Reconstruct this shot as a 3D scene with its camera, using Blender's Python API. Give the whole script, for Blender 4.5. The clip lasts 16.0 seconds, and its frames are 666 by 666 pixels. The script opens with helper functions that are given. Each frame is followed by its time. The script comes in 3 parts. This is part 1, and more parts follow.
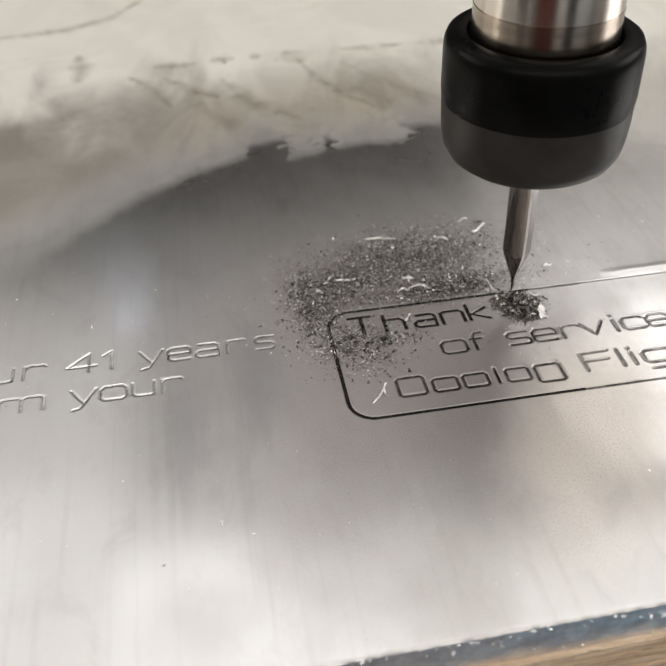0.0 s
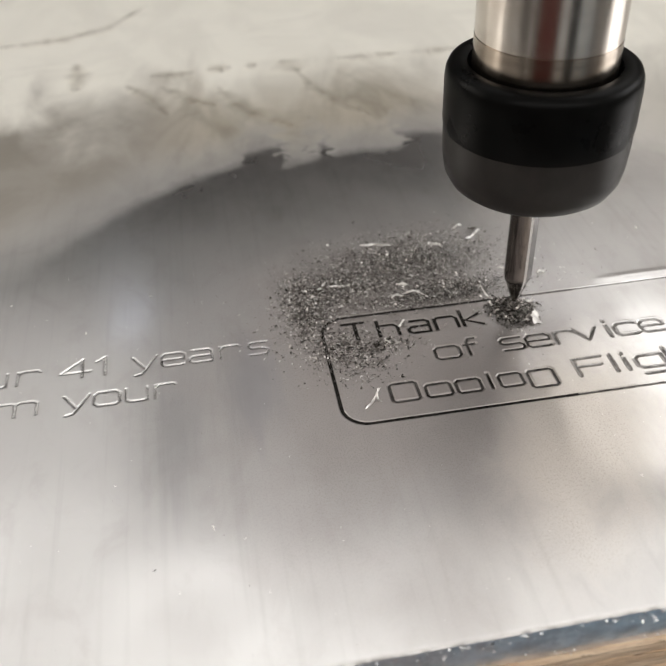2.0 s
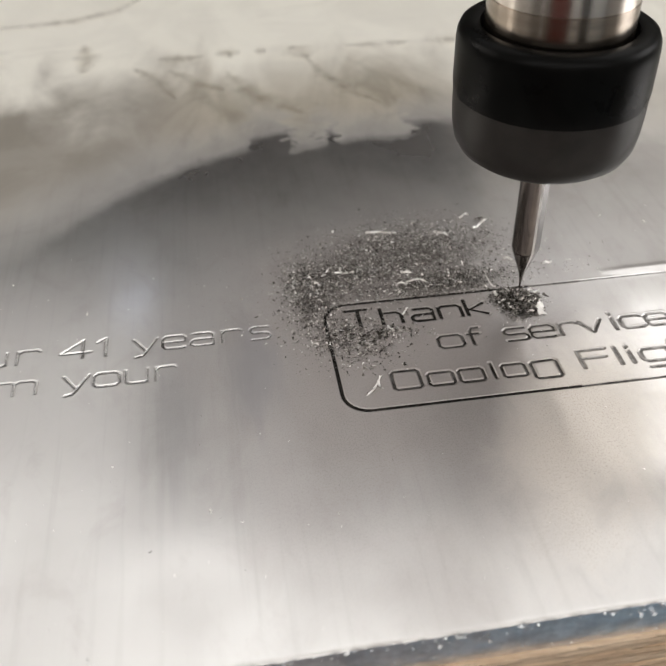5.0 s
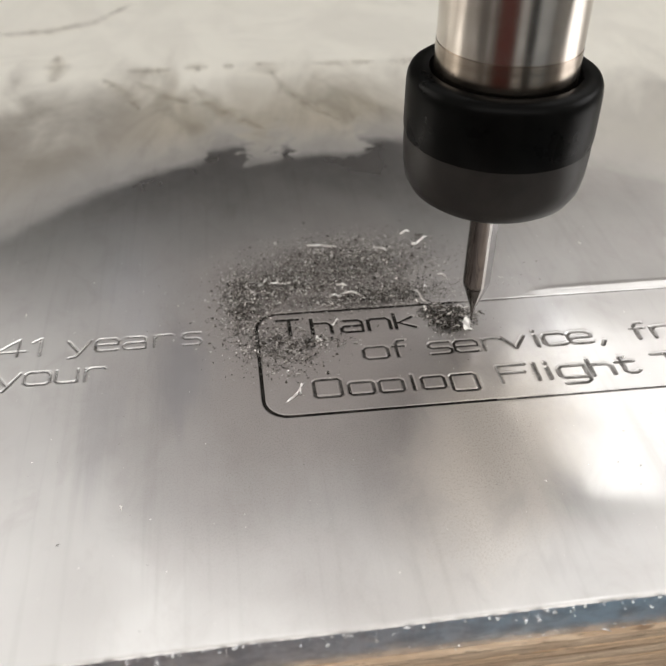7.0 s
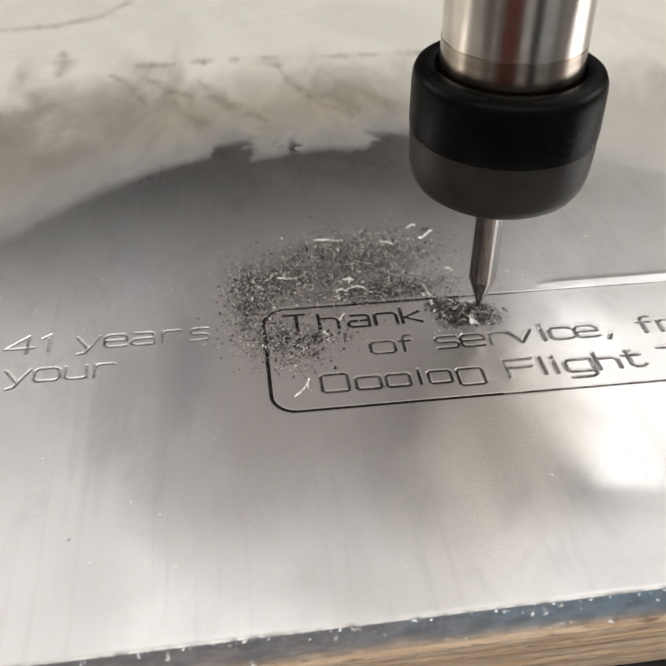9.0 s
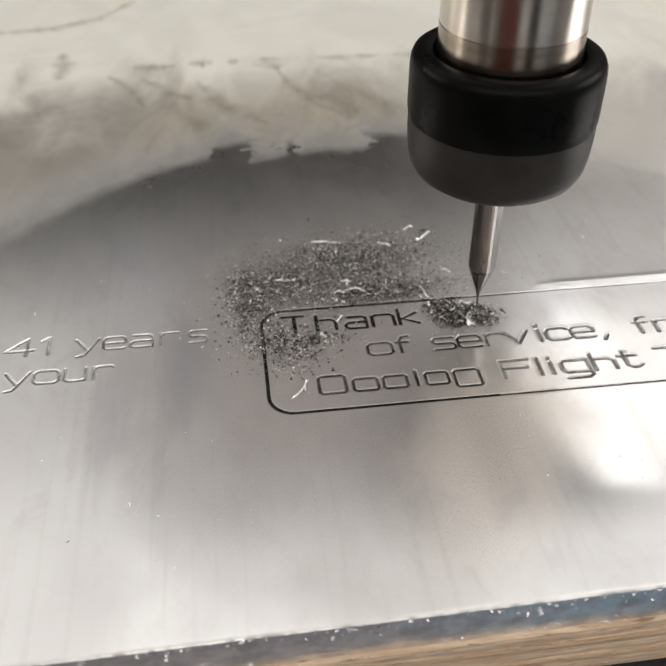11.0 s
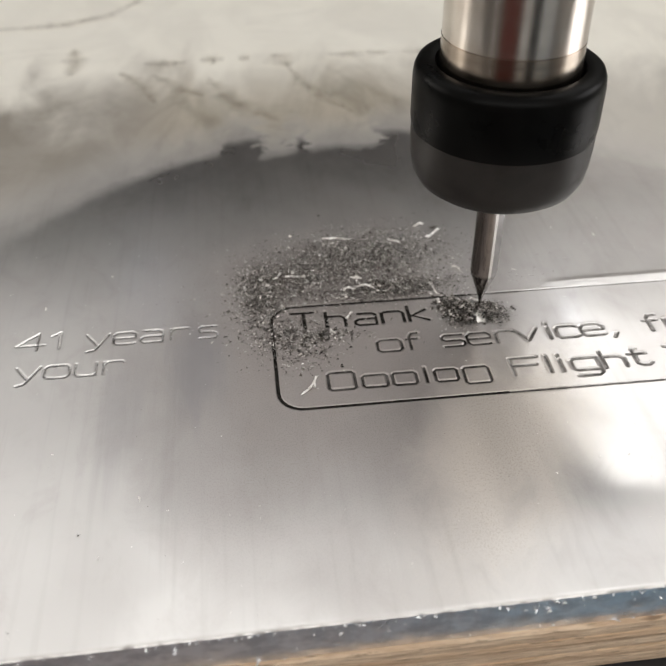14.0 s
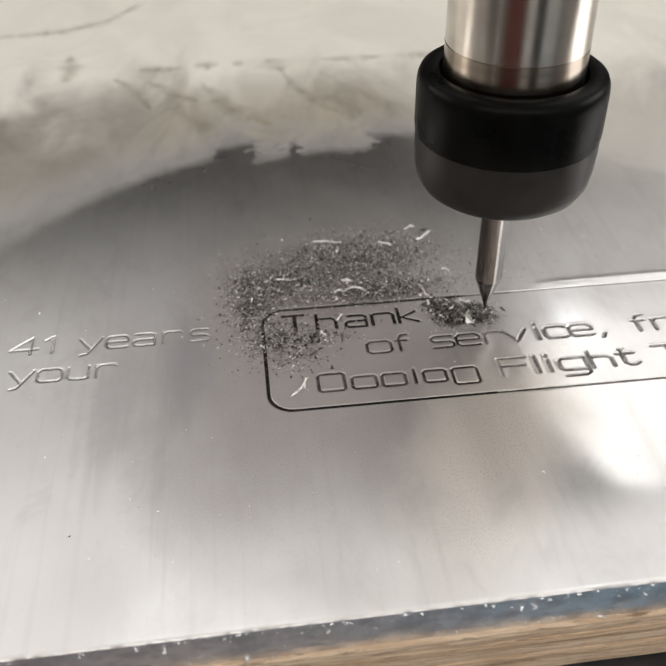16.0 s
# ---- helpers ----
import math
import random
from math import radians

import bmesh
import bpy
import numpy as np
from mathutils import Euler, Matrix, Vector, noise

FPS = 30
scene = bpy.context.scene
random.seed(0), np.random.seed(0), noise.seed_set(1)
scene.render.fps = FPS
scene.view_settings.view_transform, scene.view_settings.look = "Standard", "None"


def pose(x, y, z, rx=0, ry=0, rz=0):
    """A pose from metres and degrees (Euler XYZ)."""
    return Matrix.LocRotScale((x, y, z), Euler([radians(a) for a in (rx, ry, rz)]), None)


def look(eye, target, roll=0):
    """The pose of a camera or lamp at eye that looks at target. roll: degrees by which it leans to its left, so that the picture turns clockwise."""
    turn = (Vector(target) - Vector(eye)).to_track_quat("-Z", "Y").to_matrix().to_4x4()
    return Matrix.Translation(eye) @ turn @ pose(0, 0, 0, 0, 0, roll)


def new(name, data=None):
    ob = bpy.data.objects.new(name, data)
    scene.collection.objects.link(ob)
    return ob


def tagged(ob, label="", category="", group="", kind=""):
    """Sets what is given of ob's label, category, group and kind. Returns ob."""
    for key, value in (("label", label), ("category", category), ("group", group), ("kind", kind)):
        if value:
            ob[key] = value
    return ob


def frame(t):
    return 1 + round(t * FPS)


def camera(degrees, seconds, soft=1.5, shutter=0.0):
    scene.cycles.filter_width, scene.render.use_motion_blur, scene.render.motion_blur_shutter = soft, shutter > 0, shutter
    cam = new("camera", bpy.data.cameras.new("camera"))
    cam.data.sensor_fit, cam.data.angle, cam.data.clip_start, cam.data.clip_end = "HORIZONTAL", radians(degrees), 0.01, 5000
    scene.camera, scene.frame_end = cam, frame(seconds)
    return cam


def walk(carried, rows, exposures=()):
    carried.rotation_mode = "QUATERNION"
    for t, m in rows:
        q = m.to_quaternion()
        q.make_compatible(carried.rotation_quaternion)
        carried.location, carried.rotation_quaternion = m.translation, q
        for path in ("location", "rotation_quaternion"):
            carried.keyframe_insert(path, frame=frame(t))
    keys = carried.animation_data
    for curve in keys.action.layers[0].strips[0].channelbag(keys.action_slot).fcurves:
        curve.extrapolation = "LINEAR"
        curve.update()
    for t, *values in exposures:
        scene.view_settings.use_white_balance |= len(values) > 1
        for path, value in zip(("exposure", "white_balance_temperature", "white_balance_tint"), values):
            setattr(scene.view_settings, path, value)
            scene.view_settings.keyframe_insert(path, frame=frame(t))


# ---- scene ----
MM = 0.001
cam = camera(41.36, 16.0, soft=1.6)
cam.data.dof.use_dof = True
cam.data.dof.focus_distance = 0.088
cam.data.dof.aperture_fstop = 46.0
PATH = [
    (0, (0.00102, -0.07732, 0.06125), (-0.00095, -0.00018, -0.00236), -1.86),
    (0.5, (0.00161, -0.07749, 0.06062), (-0.00071, 0.00008, -0.00245), -2.02),
    (1, (0.00197, -0.07747, 0.06054), (-0.00044, 0.00022, -0.00238), -2.04),
    (1.5, (0.00194, -0.07754, 0.06094), (-0.00043, 0.00013, -0.00201), -2.07),
    (2, (0.00187, -0.07770, 0.06094), (-0.00024, 0.00016, -0.00177), -1.95),
    (2.5, (0.00081, -0.07750, 0.06078), (-0.00100, -0.00000, -0.00239), -1.64),
    (3, (0.00119, -0.07762, 0.06088), (-0.00131, -0.00023, -0.00241), -1.88),
    (3.5, (0.00139, -0.07738, 0.06082), (-0.00102, -0.00005, -0.00255), -1.79),
    (5.8, (0.00364, -0.07810, 0.05956), (0.00163, -0.00049, -0.00346), 0.39),
    (6, (0.00547, -0.07829, 0.05967), (0.00405, -0.00046, -0.00310), 1.01),
    (6.5, (0.00861, -0.07905, 0.06007), (0.00677, -0.00048, -0.00176), 1.22),
    (7, (0.01003, -0.07986, 0.06102), (0.00722, -0.00137, -0.00088), 0.91),
    (7.5, (0.01075, -0.07970, 0.06128), (0.00757, -0.00141, -0.00085), 0.66),
    (8, (0.01098, -0.07909, 0.06104), (0.00760, -0.00113, -0.00149), 0.80),
    (8.5, (0.00984, -0.07940, 0.06135), (0.00641, -0.00187, -0.00172), 0.69),
    (9, (0.01001, -0.07996, 0.06173), (0.00647, -0.00219, -0.00103), 0.30),
    (11.5, (0.01056, -0.08025, 0.06231), (0.00677, -0.00258, -0.00056), -0.02),
    (12, (0.01033, -0.08053, 0.06238), (0.00649, -0.00282, -0.00044), -0.01),
    (12.5, (0.01027, -0.08074, 0.06256), (0.00607, -0.00296, -0.00016), -0.23),
    (13, (0.01185, -0.08050, 0.06222), (0.00724, -0.00264, -0.00036), -0.30),
    (13.5, (0.01173, -0.07976, 0.06206), (0.00689, -0.00225, -0.00094), -0.13),
    (14, (0.01051, -0.08027, 0.06232), (0.00569, -0.00286, -0.00080), -0.20),
    (14.5, (0.01083, -0.08087, 0.06252), (0.00616, -0.00313, -0.00020), -0.35),
    (15, (0.01094, -0.08040, 0.06241), (0.00601, -0.00306, -0.00079), -0.14),
    (15.5, (0.01230, -0.08027, 0.06237), (0.00701, -0.00308, -0.00099), -0.44),
    (16, (0.01200, -0.08104, 0.06275), (0.00681, -0.00338, -0.00003), -0.77),
]
walk(cam, [(t, look(eye, target, roll)) for t, eye, target, roll in PATH], [(0.0, 0.0), (16.0, 0.0)])

# ---- daylight ----
world = bpy.data.worlds.new("daylight")
scene.world = world
world.use_nodes = True
wn = world.node_tree.nodes
sky = wn.new("ShaderNodeTexSky")
sky.sky_type, sky.sun_disc, sky.sun_elevation, sky.sun_rotation = "NISHITA", False, radians(40), radians(60)
world.node_tree.links.new(sky.outputs[0], wn["Background"].inputs[0])
wn["Background"].inputs[1].default_value = 0.1


def window_lamp(name, eye, target, sx, sy, watts, color):
    lamp = bpy.data.lights.new(name, "AREA")
    lamp.shape, lamp.size, lamp.size_y, lamp.energy, lamp.color = "RECTANGLE", sx, sy, watts, color
    ob = new(name, lamp)
    ob.matrix_world = look(eye, target)
    return ob


# room: x -2.2..2.2, y -1.5..2.6, z -0.9..1.9
window_lamp("skylight", (-1.35, 0.92, 1.89), (-1.35, 0.92, 0), 1.40, 1.44, 4.7, (1.0, 0.997, 0.99))
window_lamp("skylight", (0.62, 0.80, 1.89), (0.62, 0.80, 0), 2.46, 1.20, 15.2, (1.0, 0.998, 0.99))
window_lamp("skylight", (1.33, 2.115, 1.89), (1.33, 2.115, 0), 1.64, 0.89, 7.8, (1.0, 0.99, 0.975))
window_lamp("skylight", (-1.36, 2.03, 1.89), (-1.36, 2.03, 0), 1.36, 0.74, 1.3, (1.0, 0.995, 0.985))
window_lamp("ceiling_light", (-0.80, 2.46, 1.885), (-0.80, 2.46, 0), 0.10, 0.14, 0.10, (0.70, 0.80, 1.0))
window_lamp("ceiling_light", (0.66, 2.47, 1.885), (0.66, 2.47, 0), 0.14, 0.12, 0.09, (0.70, 0.80, 1.0))
window_lamp("window_light", (-2.19, 0.6, 0.9), (0, 0.6, 0.9), 1.4, 1.0, 15.0, (1.0, 0.95, 0.88))
window_lamp("window_light", (2.19, 0.6, 0.9), (0, 0.6, 0.9), 1.4, 1.0, 20.0, (0.98, 0.97, 0.97))
window_lamp("window_light", (0.1, -1.44, 1.32), (0.1, 0.0, 1.32), 3.4, 0.9, 27.0, (1.0, 0.978, 0.945))


# ---- materials ----
def material(name, color, rough=0.5, metal=0.0):
    m = bpy.data.materials.new(name)
    m.use_nodes = True
    b = m.node_tree.nodes["Principled BSDF"]
    b.inputs["Base Color"].default_value = (*color, 1)
    b.inputs["Roughness"].default_value, b.inputs["Metallic"].default_value = rough, metal
    return m, m.node_tree, b


def node(tree, kind, **inputs):
    n = tree.nodes.new(kind)
    for key, value in inputs.items():
        if hasattr(value, "links"):
            tree.links.new(value, n.inputs[key])
        else:
            n.inputs[key].default_value = value
    return n


def math_node(tree, op, a, b=0.0, clamp=False):
    n = tree.nodes.new("ShaderNodeMath")
    n.operation, n.use_clamp = op, clamp
    for k, value in enumerate((a, b)):
        if hasattr(value, "links"):
            tree.links.new(value, n.inputs[k])
        else:
            n.inputs[k].default_value = value
    return n.outputs[0]


def span(tree, value, lo, hi, to_lo=0.0, to_hi=1.0):
    n = tree.nodes.new("ShaderNodeMapRange")
    n.interpolation_type = "SMOOTHSTEP"
    tree.links.new(value, n.inputs[0])
    for k, v in enumerate((lo, hi, to_lo, to_hi)):
        n.inputs[k + 1].default_value = v
    return n.outputs[0]


def coords(tree, scale=(1, 1, 1)):
    c = tree.nodes.new("ShaderNodeTexCoord")
    mp = tree.nodes.new("ShaderNodeMapping")
    mp.inputs["Scale"].default_value = scale
    tree.links.new(c.outputs["Object"], mp.inputs["Vector"])
    return mp.outputs[0]


def noise_tex(tree, scale_xyz, detail=4.0, rough=0.55, distort=0.0):
    n = tree.nodes.new("ShaderNodeTexNoise")
    tree.links.new(coords(tree, scale_xyz), n.inputs["Vector"])
    n.inputs["Scale"].default_value, n.inputs["Detail"].default_value = 1.0, detail
    n.inputs["Roughness"].default_value, n.inputs["Distortion"].default_value = rough, distort
    return n.outputs["Fac"]


def mix(tree, fac, a, b):
    n = tree.nodes.new("ShaderNodeMix")
    n.data_type = "RGBA"
    if hasattr(fac, "links"):
        tree.links.new(fac, n.inputs[0])
    else:
        n.inputs[0].default_value = fac
    for k, v in ((6, a), (7, b)):
        if hasattr(v, "links"):
            tree.links.new(v, n.inputs[k])
        else:
            n.inputs[k].default_value = (*v, 1)
    return n.outputs[2]


def bump(tree, bsdf, height, strength, distance):
    n = tree.nodes.new("ShaderNodeBump")
    n.inputs["Strength"].default_value, n.inputs["Distance"].default_value = strength, distance
    tree.links.new(height, n.inputs["Height"])
    tree.links.new(n.outputs[0], bsdf.inputs["Normal"])
    return n


def plate_material():
    m, t, b = material("brushed_aluminium", (0.72, 0.71, 0.69), 0.2, 1.0)
    L = t.links.new
    c = t.nodes.new("ShaderNodeTexCoord")
    sep = t.nodes.new("ShaderNodeSeparateXYZ")
    L(c.outputs["Object"], sep.inputs[0])
    u, v = sep.outputs[0], sep.outputs[1]
    # dry residue beyond a ragged oval edge
    warp = noise_tex(t, (90, 60, 1), 3.0, 0.6, 0.6)
    fine = noise_tex(t, (420, 300, 1), 2.0, 0.5)
    # tongues and a notch where the residue was wiped back
    un = math_node(t, "ADD", u, math_node(t, "MULTIPLY", math_node(t, "SUBTRACT", noise_tex(t, (260, 330, 1), 3.0, 0.6, 0.5), 0.5), 0.011))
    ve = math_node(t, "ADD", v, math_node(t, "MULTIPLY", math_node(t, "MULTIPLY", span(t, un, -0.0015, 0.0005), span(t, un, 0.0165, 0.0185, 1.0, 0.0)), 0.0040))
    ve = math_node(t, "SUBTRACT", ve, math_node(t, "MULTIPLY", math_node(t, "MULTIPLY", span(t, un, -0.0068, -0.0055), span(t, un, -0.0015, 0.0002, 1.0, 0.0)), 0.0024))
    ve = math_node(t, "SUBTRACT", ve, math_node(t, "MULTIPLY", math_node(t, "MULTIPLY", span(t, un, 0.0035, 0.0045), span(t, un, 0.0056, 0.0066, 1.0, 0.0)), 0.0035))
    eu = math_node(t, "DIVIDE", math_node(t, "SUBTRACT", u, 0.0170), 0.0590)
    ev = math_node(t, "DIVIDE", math_node(t, "SUBTRACT", ve, -0.0070), 0.0510)
    rad = math_node(t, "SQRT", math_node(t, "ADD", math_node(t, "MULTIPLY", eu, eu), math_node(t, "MULTIPLY", ev, ev)))
    wob = math_node(t, "MULTIPLY", math_node(t, "SUBTRACT", warp, 0.5), 0.10)
    wob = math_node(t, "MULTIPLY", wob, span(t, u, -0.028, -0.005, 0.15, 1.0))
    rad = math_node(t, "ADD", rad, wob)
    rad = math_node(t, "ADD", rad, math_node(t, "MULTIPLY", math_node(t, "SUBTRACT", fine, 0.5), 0.05))
    # the rim of the residue is crusty on one side and rubbed soft on the other
    rubbed = span(t, u, 0.020, 0.034)
    crust = math_node(t, "MULTIPLY", span(t, rad, 0.96, 1.03), math_node(t, "SUBTRACT", 1.0, rubbed))
    # the film thins out towards its rim
    crust = math_node(t, "MULTIPLY", crust, span(t, rad, 1.0, 1.25, 0.42, 1.0))
    dry = math_node(t, "ADD", crust, math_node(t, "MULTIPLY", span(t, rad, 0.72, 1.22), rubbed))
    dry = math_node(t, "MULTIPLY", dry, span(t, v, 0.008, 0.030))
    # smears in the residue
    smear = noise_tex(t, (60, 34, 1), 5.0, 0.62, 1.2)
    line = noise_tex(t, (26, 75, 1), 4.0, 0.6, 2.0)
    cream = mix(t, span(t, smear, 0.38, 0.66), (0.80, 0.75, 0.64), (0.46, 0.41, 0.33))
    cream = mix(t, span(t, line, 0.56, 0.68), cream, (0.33, 0.28, 0.21))
    vw = math_node(t, "ADD", v, math_node(t, "MULTIPLY", math_node(t, "SUBTRACT", noise_tex(t, (58, 26, 1), 4.0, 0.55, 0.9), 0.5), 0.062))
    tan = mix(t, span(t, smear, 0.36, 0.64), (0.42, 0.38, 0.315), (0.30, 0.268, 0.215))
    tan = mix(t, span(t, noise_tex(t, (120, 50, 1), 4.0, 0.6, 1.5), 0.46, 0.72), tan, (0.24, 0.215, 0.17))
    greyed = mix(t, span(t, smear, 0.40, 0.62), (0.31, 0.287, 0.255), (0.26, 0.238, 0.205))
    brown = mix(t, span(t, u, -0.026, -0.008), greyed, tan)
    brown = mix(t, span(t, rad, 1.0, 1.05, 0.35, 0.0), brown, (0.46, 0.43, 0.39))
    brown = mix(t, math_node(t, "MULTIPLY", rubbed, 0.75), brown, (0.56, 0.54, 0.50))
    cream = mix(t, span(t, vw, 0.048, 0.080), brown, mix(t, 0.8, cream, (0.86, 0.84, 0.775)))
    # metal with streaks along the brushing and grey dust
    streak = noise_tex(t, (900, 26, 1), 3.0, 0.6)
    cloud = noise_tex(t, (70, 45, 1), 4.0, 0.6)
    grit = noise_tex(t, (6200, 4600, 1), 3.0, 0.7)
    metal = mix(t, span(t, cloud, 0.35, 0.7), (0.75, 0.735, 0.72), (0.66, 0.64, 0.625))
    metal = mix(t, math_node(t, "MULTIPLY", span(t, streak, 0.5, 0.75), 0.25), metal, (0.5, 0.49, 0.47))
    # cutting dust round the lettering, darkened to paint the spindle's dim reflection; blotchy old stains
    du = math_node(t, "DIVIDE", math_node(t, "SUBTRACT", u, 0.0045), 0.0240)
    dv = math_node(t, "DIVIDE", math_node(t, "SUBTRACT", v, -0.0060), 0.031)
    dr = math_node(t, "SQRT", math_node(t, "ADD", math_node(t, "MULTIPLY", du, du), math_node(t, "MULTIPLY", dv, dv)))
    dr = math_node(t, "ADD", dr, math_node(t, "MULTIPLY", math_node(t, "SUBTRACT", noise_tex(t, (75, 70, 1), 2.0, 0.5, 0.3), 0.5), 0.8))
    dust_dim = span(t, dr, 0.2, 1.4, 1.0, 0.0)
    blotch = noise_tex(t, (210, 130, 1), 5.0, 0.65, 0.8)
    metal = mix(t, math_node(t, "MULTIPLY", span(t, blotch, 0.47, 0.70), 0.35), metal, (0.58, 0.55, 0.535))
    metal = mix(t, math_node(t, "MULTIPLY", dust_dim, 0.85), metal, (0.32, 0.285, 0.272))
    metal = mix(t, math_node(t, "MULTIPLY", math_node(t, "MULTIPLY", dust_dim, span(t, noise_tex(t, (7400, 5600, 1), 3.0, 0.7), 0.46, 0.66)), 0.30), metal, (0.16, 0.142, 0.13))
    # old runs of dirty coolant, drawn out along the brushing
    run = noise_tex(t, (520, 40, 1), 4.0, 0.65, 0.4)
    for cu, cv, ru, rv, much in ((-0.0100, -0.0085, 0.0036, 0.0095, 0.75), (-0.0180, -0.0150, 0.0026, 0.0120, 0.32)):
        ru_, rv_ = (math_node(t, "DIVIDE", math_node(t, "SUBTRACT", a, c), r) for a, c, r in ((u, cu, ru), (v, cv, rv)))
        rr = math_node(t, "SQRT", math_node(t, "ADD", math_node(t, "MULTIPLY", ru_, ru_), math_node(t, "MULTIPLY", rv_, rv_)))
        rr = math_node(t, "ADD", rr, math_node(t, "MULTIPLY", math_node(t, "SUBTRACT", run, 0.5), 1.6))
        metal = mix(t, math_node(t, "MULTIPLY", span(t, rr, 0.2, 1.2, 1.0, 0.0), much), metal, (0.36, 0.345, 0.355))
    # pale fine powder blown in front of the border
    uq = math_node(t, "SUBTRACT", u, math_node(t, "MULTIPLY", math_node(t, "ADD", v, 0.0225), 0.35))
    fu = math_node(t, "DIVIDE", math_node(t, "SUBTRACT", uq, 0.0205), 0.0100)
    fv = math_node(t, "DIVIDE", math_node(t, "SUBTRACT", v, -0.0225), 0.0165)
    fr = math_node(t, "SQRT", math_node(t, "ADD", math_node(t, "MULTIPLY", fu, fu), math_node(t, "MULTIPLY", fv, fv)))
    fr = math_node(t, "ADD", fr, math_node(t, "MULTIPLY", math_node(t, "SUBTRACT", blotch, 0.5), 0.7))
    powder = math_node(t, "MULTIPLY", span(t, fr, 0.2, 1.25, 1.0, 0.0), span(t, grit, 0.35, 0.65, 0.6, 1.0))
    # dark fine swarf dust under the strewn chips
    ku = math_node(t, "DIVIDE", math_node(t, "SUBTRACT", u, 0.0065), 0.0150)
    kv = math_node(t, "DIVIDE", math_node(t, "SUBTRACT", v, 0.0060), 0.0105)
    kr = math_node(t, "SQRT", math_node(t, "ADD", math_node(t, "MULTIPLY", ku, ku), math_node(t, "MULTIPLY", kv, kv)))
    kr = math_node(t, "ADD", kr, math_node(t, "MULTIPLY", math_node(t, "SUBTRACT", noise_tex(t, (170, 150, 1), 5.0, 0.65, 0.5), 0.5), 1.1))
    soot = span(t, kr, 0.35, 1.25, 1.0, 0.0)
    soot = math_node(t, "MULTIPLY", soot, span(t, grit, 0.3, 0.6, 0.55, 1.0))
    metal = mix(t, math_node(t, "MULTIPLY", soot, 0.62), metal, (0.20, 0.18, 0.168))
    # tan powder with a speckle of its own
    metal = mix(t, math_node(t, "MULTIPLY", powder, 0.65), metal, (0.66, 0.585, 0.50))
    metal = mix(t, math_node(t, "MULTIPLY", math_node(t, "MULTIPLY", powder, span(t, grit, 0.44, 0.68)), 0.5), metal, (0.25, 0.215, 0.18))
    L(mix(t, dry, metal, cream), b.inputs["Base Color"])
    rough = math_node(t, "ADD", span(t, cloud, 0.3, 0.75, 0.12, 0.175), math_node(t, "MULTIPLY", math_node(t, "SUBTRACT", streak, 0.5), 0.04))
    rough = math_node(t, "ADD", rough, math_node(t, "MULTIPLY", dust_dim, 0.06))
    # rubbed to a mirror on the untouched side
    bright = math_node(t, "MULTIPLY", math_node(t, "MULTIPLY", span(t, u, 0.0145, 0.0195), span(t, v, -0.036, -0.030)), span(t, v, -0.012, -0.002, 1.0, 0.0))
    rough = math_node(t, "SUBTRACT", rough, math_node(t, "MULTIPLY", bright, 0.065))
    L(rough, b.inputs["Roughness"])
    L(math_node(t, "SUBTRACT", 1.0, math_node(t, "MULTIPLY", dry, 0.9)), b.inputs["Metallic"])
    h = math_node(t, "ADD", math_node(t, "MULTIPLY", streak, 0.6), math_node(t, "MULTIPLY", grit, 0.04))
    h = math_node(t, "ADD", h, math_node(t, "MULTIPLY", noise_tex(t, (110, 60, 1), 2.0, 0.5), 2.0))
    bp = bump(t, b, h, 0.3, 0.00002)
    # a hazy lobe of dust and fine scratches over the polished one
    haze = t.nodes.new("ShaderNodeBsdfPrincipled")
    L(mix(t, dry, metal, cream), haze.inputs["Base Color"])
    oil = span(t, v, -0.006, 0.044)
    L(math_node(t, "SUBTRACT", 0.44, math_node(t, "MULTIPLY", oil, 0.15)), haze.inputs["Roughness"])
    dull = math_node(t, "ADD", math_node(t, "MULTIPLY", dry, 0.75), math_node(t, "ADD", math_node(t, "MULTIPLY", dust_dim, 0.25), math_node(t, "ADD", math_node(t, "MULTIPLY", powder, 0.55), 0.04)), True)
    L(math_node(t, "SUBTRACT", 1.0, dull), haze.inputs["Metallic"])
    L(bp.outputs[0], haze.inputs["Normal"])
    both = t.nodes.new("ShaderNodeMixShader")
    hazy = math_node(t, "ADD", span(t, cloud, 0.3, 0.7, 0.50, 0.64), math_node(t, "MULTIPLY", dust_dim, 0.36))
    hazy = math_node(t, "ADD", hazy, math_node(t, "MULTIPLY", powder, 0.4), True)
    hazy = math_node(t, "ADD", hazy, math_node(t, "MULTIPLY", soot, 0.5), True)
    hazy = math_node(t, "SUBTRACT", hazy, math_node(t, "MULTIPLY", oil, 0.30), True)
    hazy = math_node(t, "SUBTRACT", hazy, math_node(t, "MULTIPLY", bright, 0.22), True)
    # duller where it was handled along the front
    hazy = math_node(t, "ADD", hazy, span(t, v, -0.036, -0.027, 0.30, 0.0), True)
    L(math_node(t, "MAXIMUM", hazy, math_node(t, "MULTIPLY", dry, 0.94)), both.inputs[0])
    L(b.outputs[0], both.inputs[1])
    L(haze.outputs[0], both.inputs[2])
    L(both.outputs[0], t.nodes["Material Output"].inputs[0])
    return m


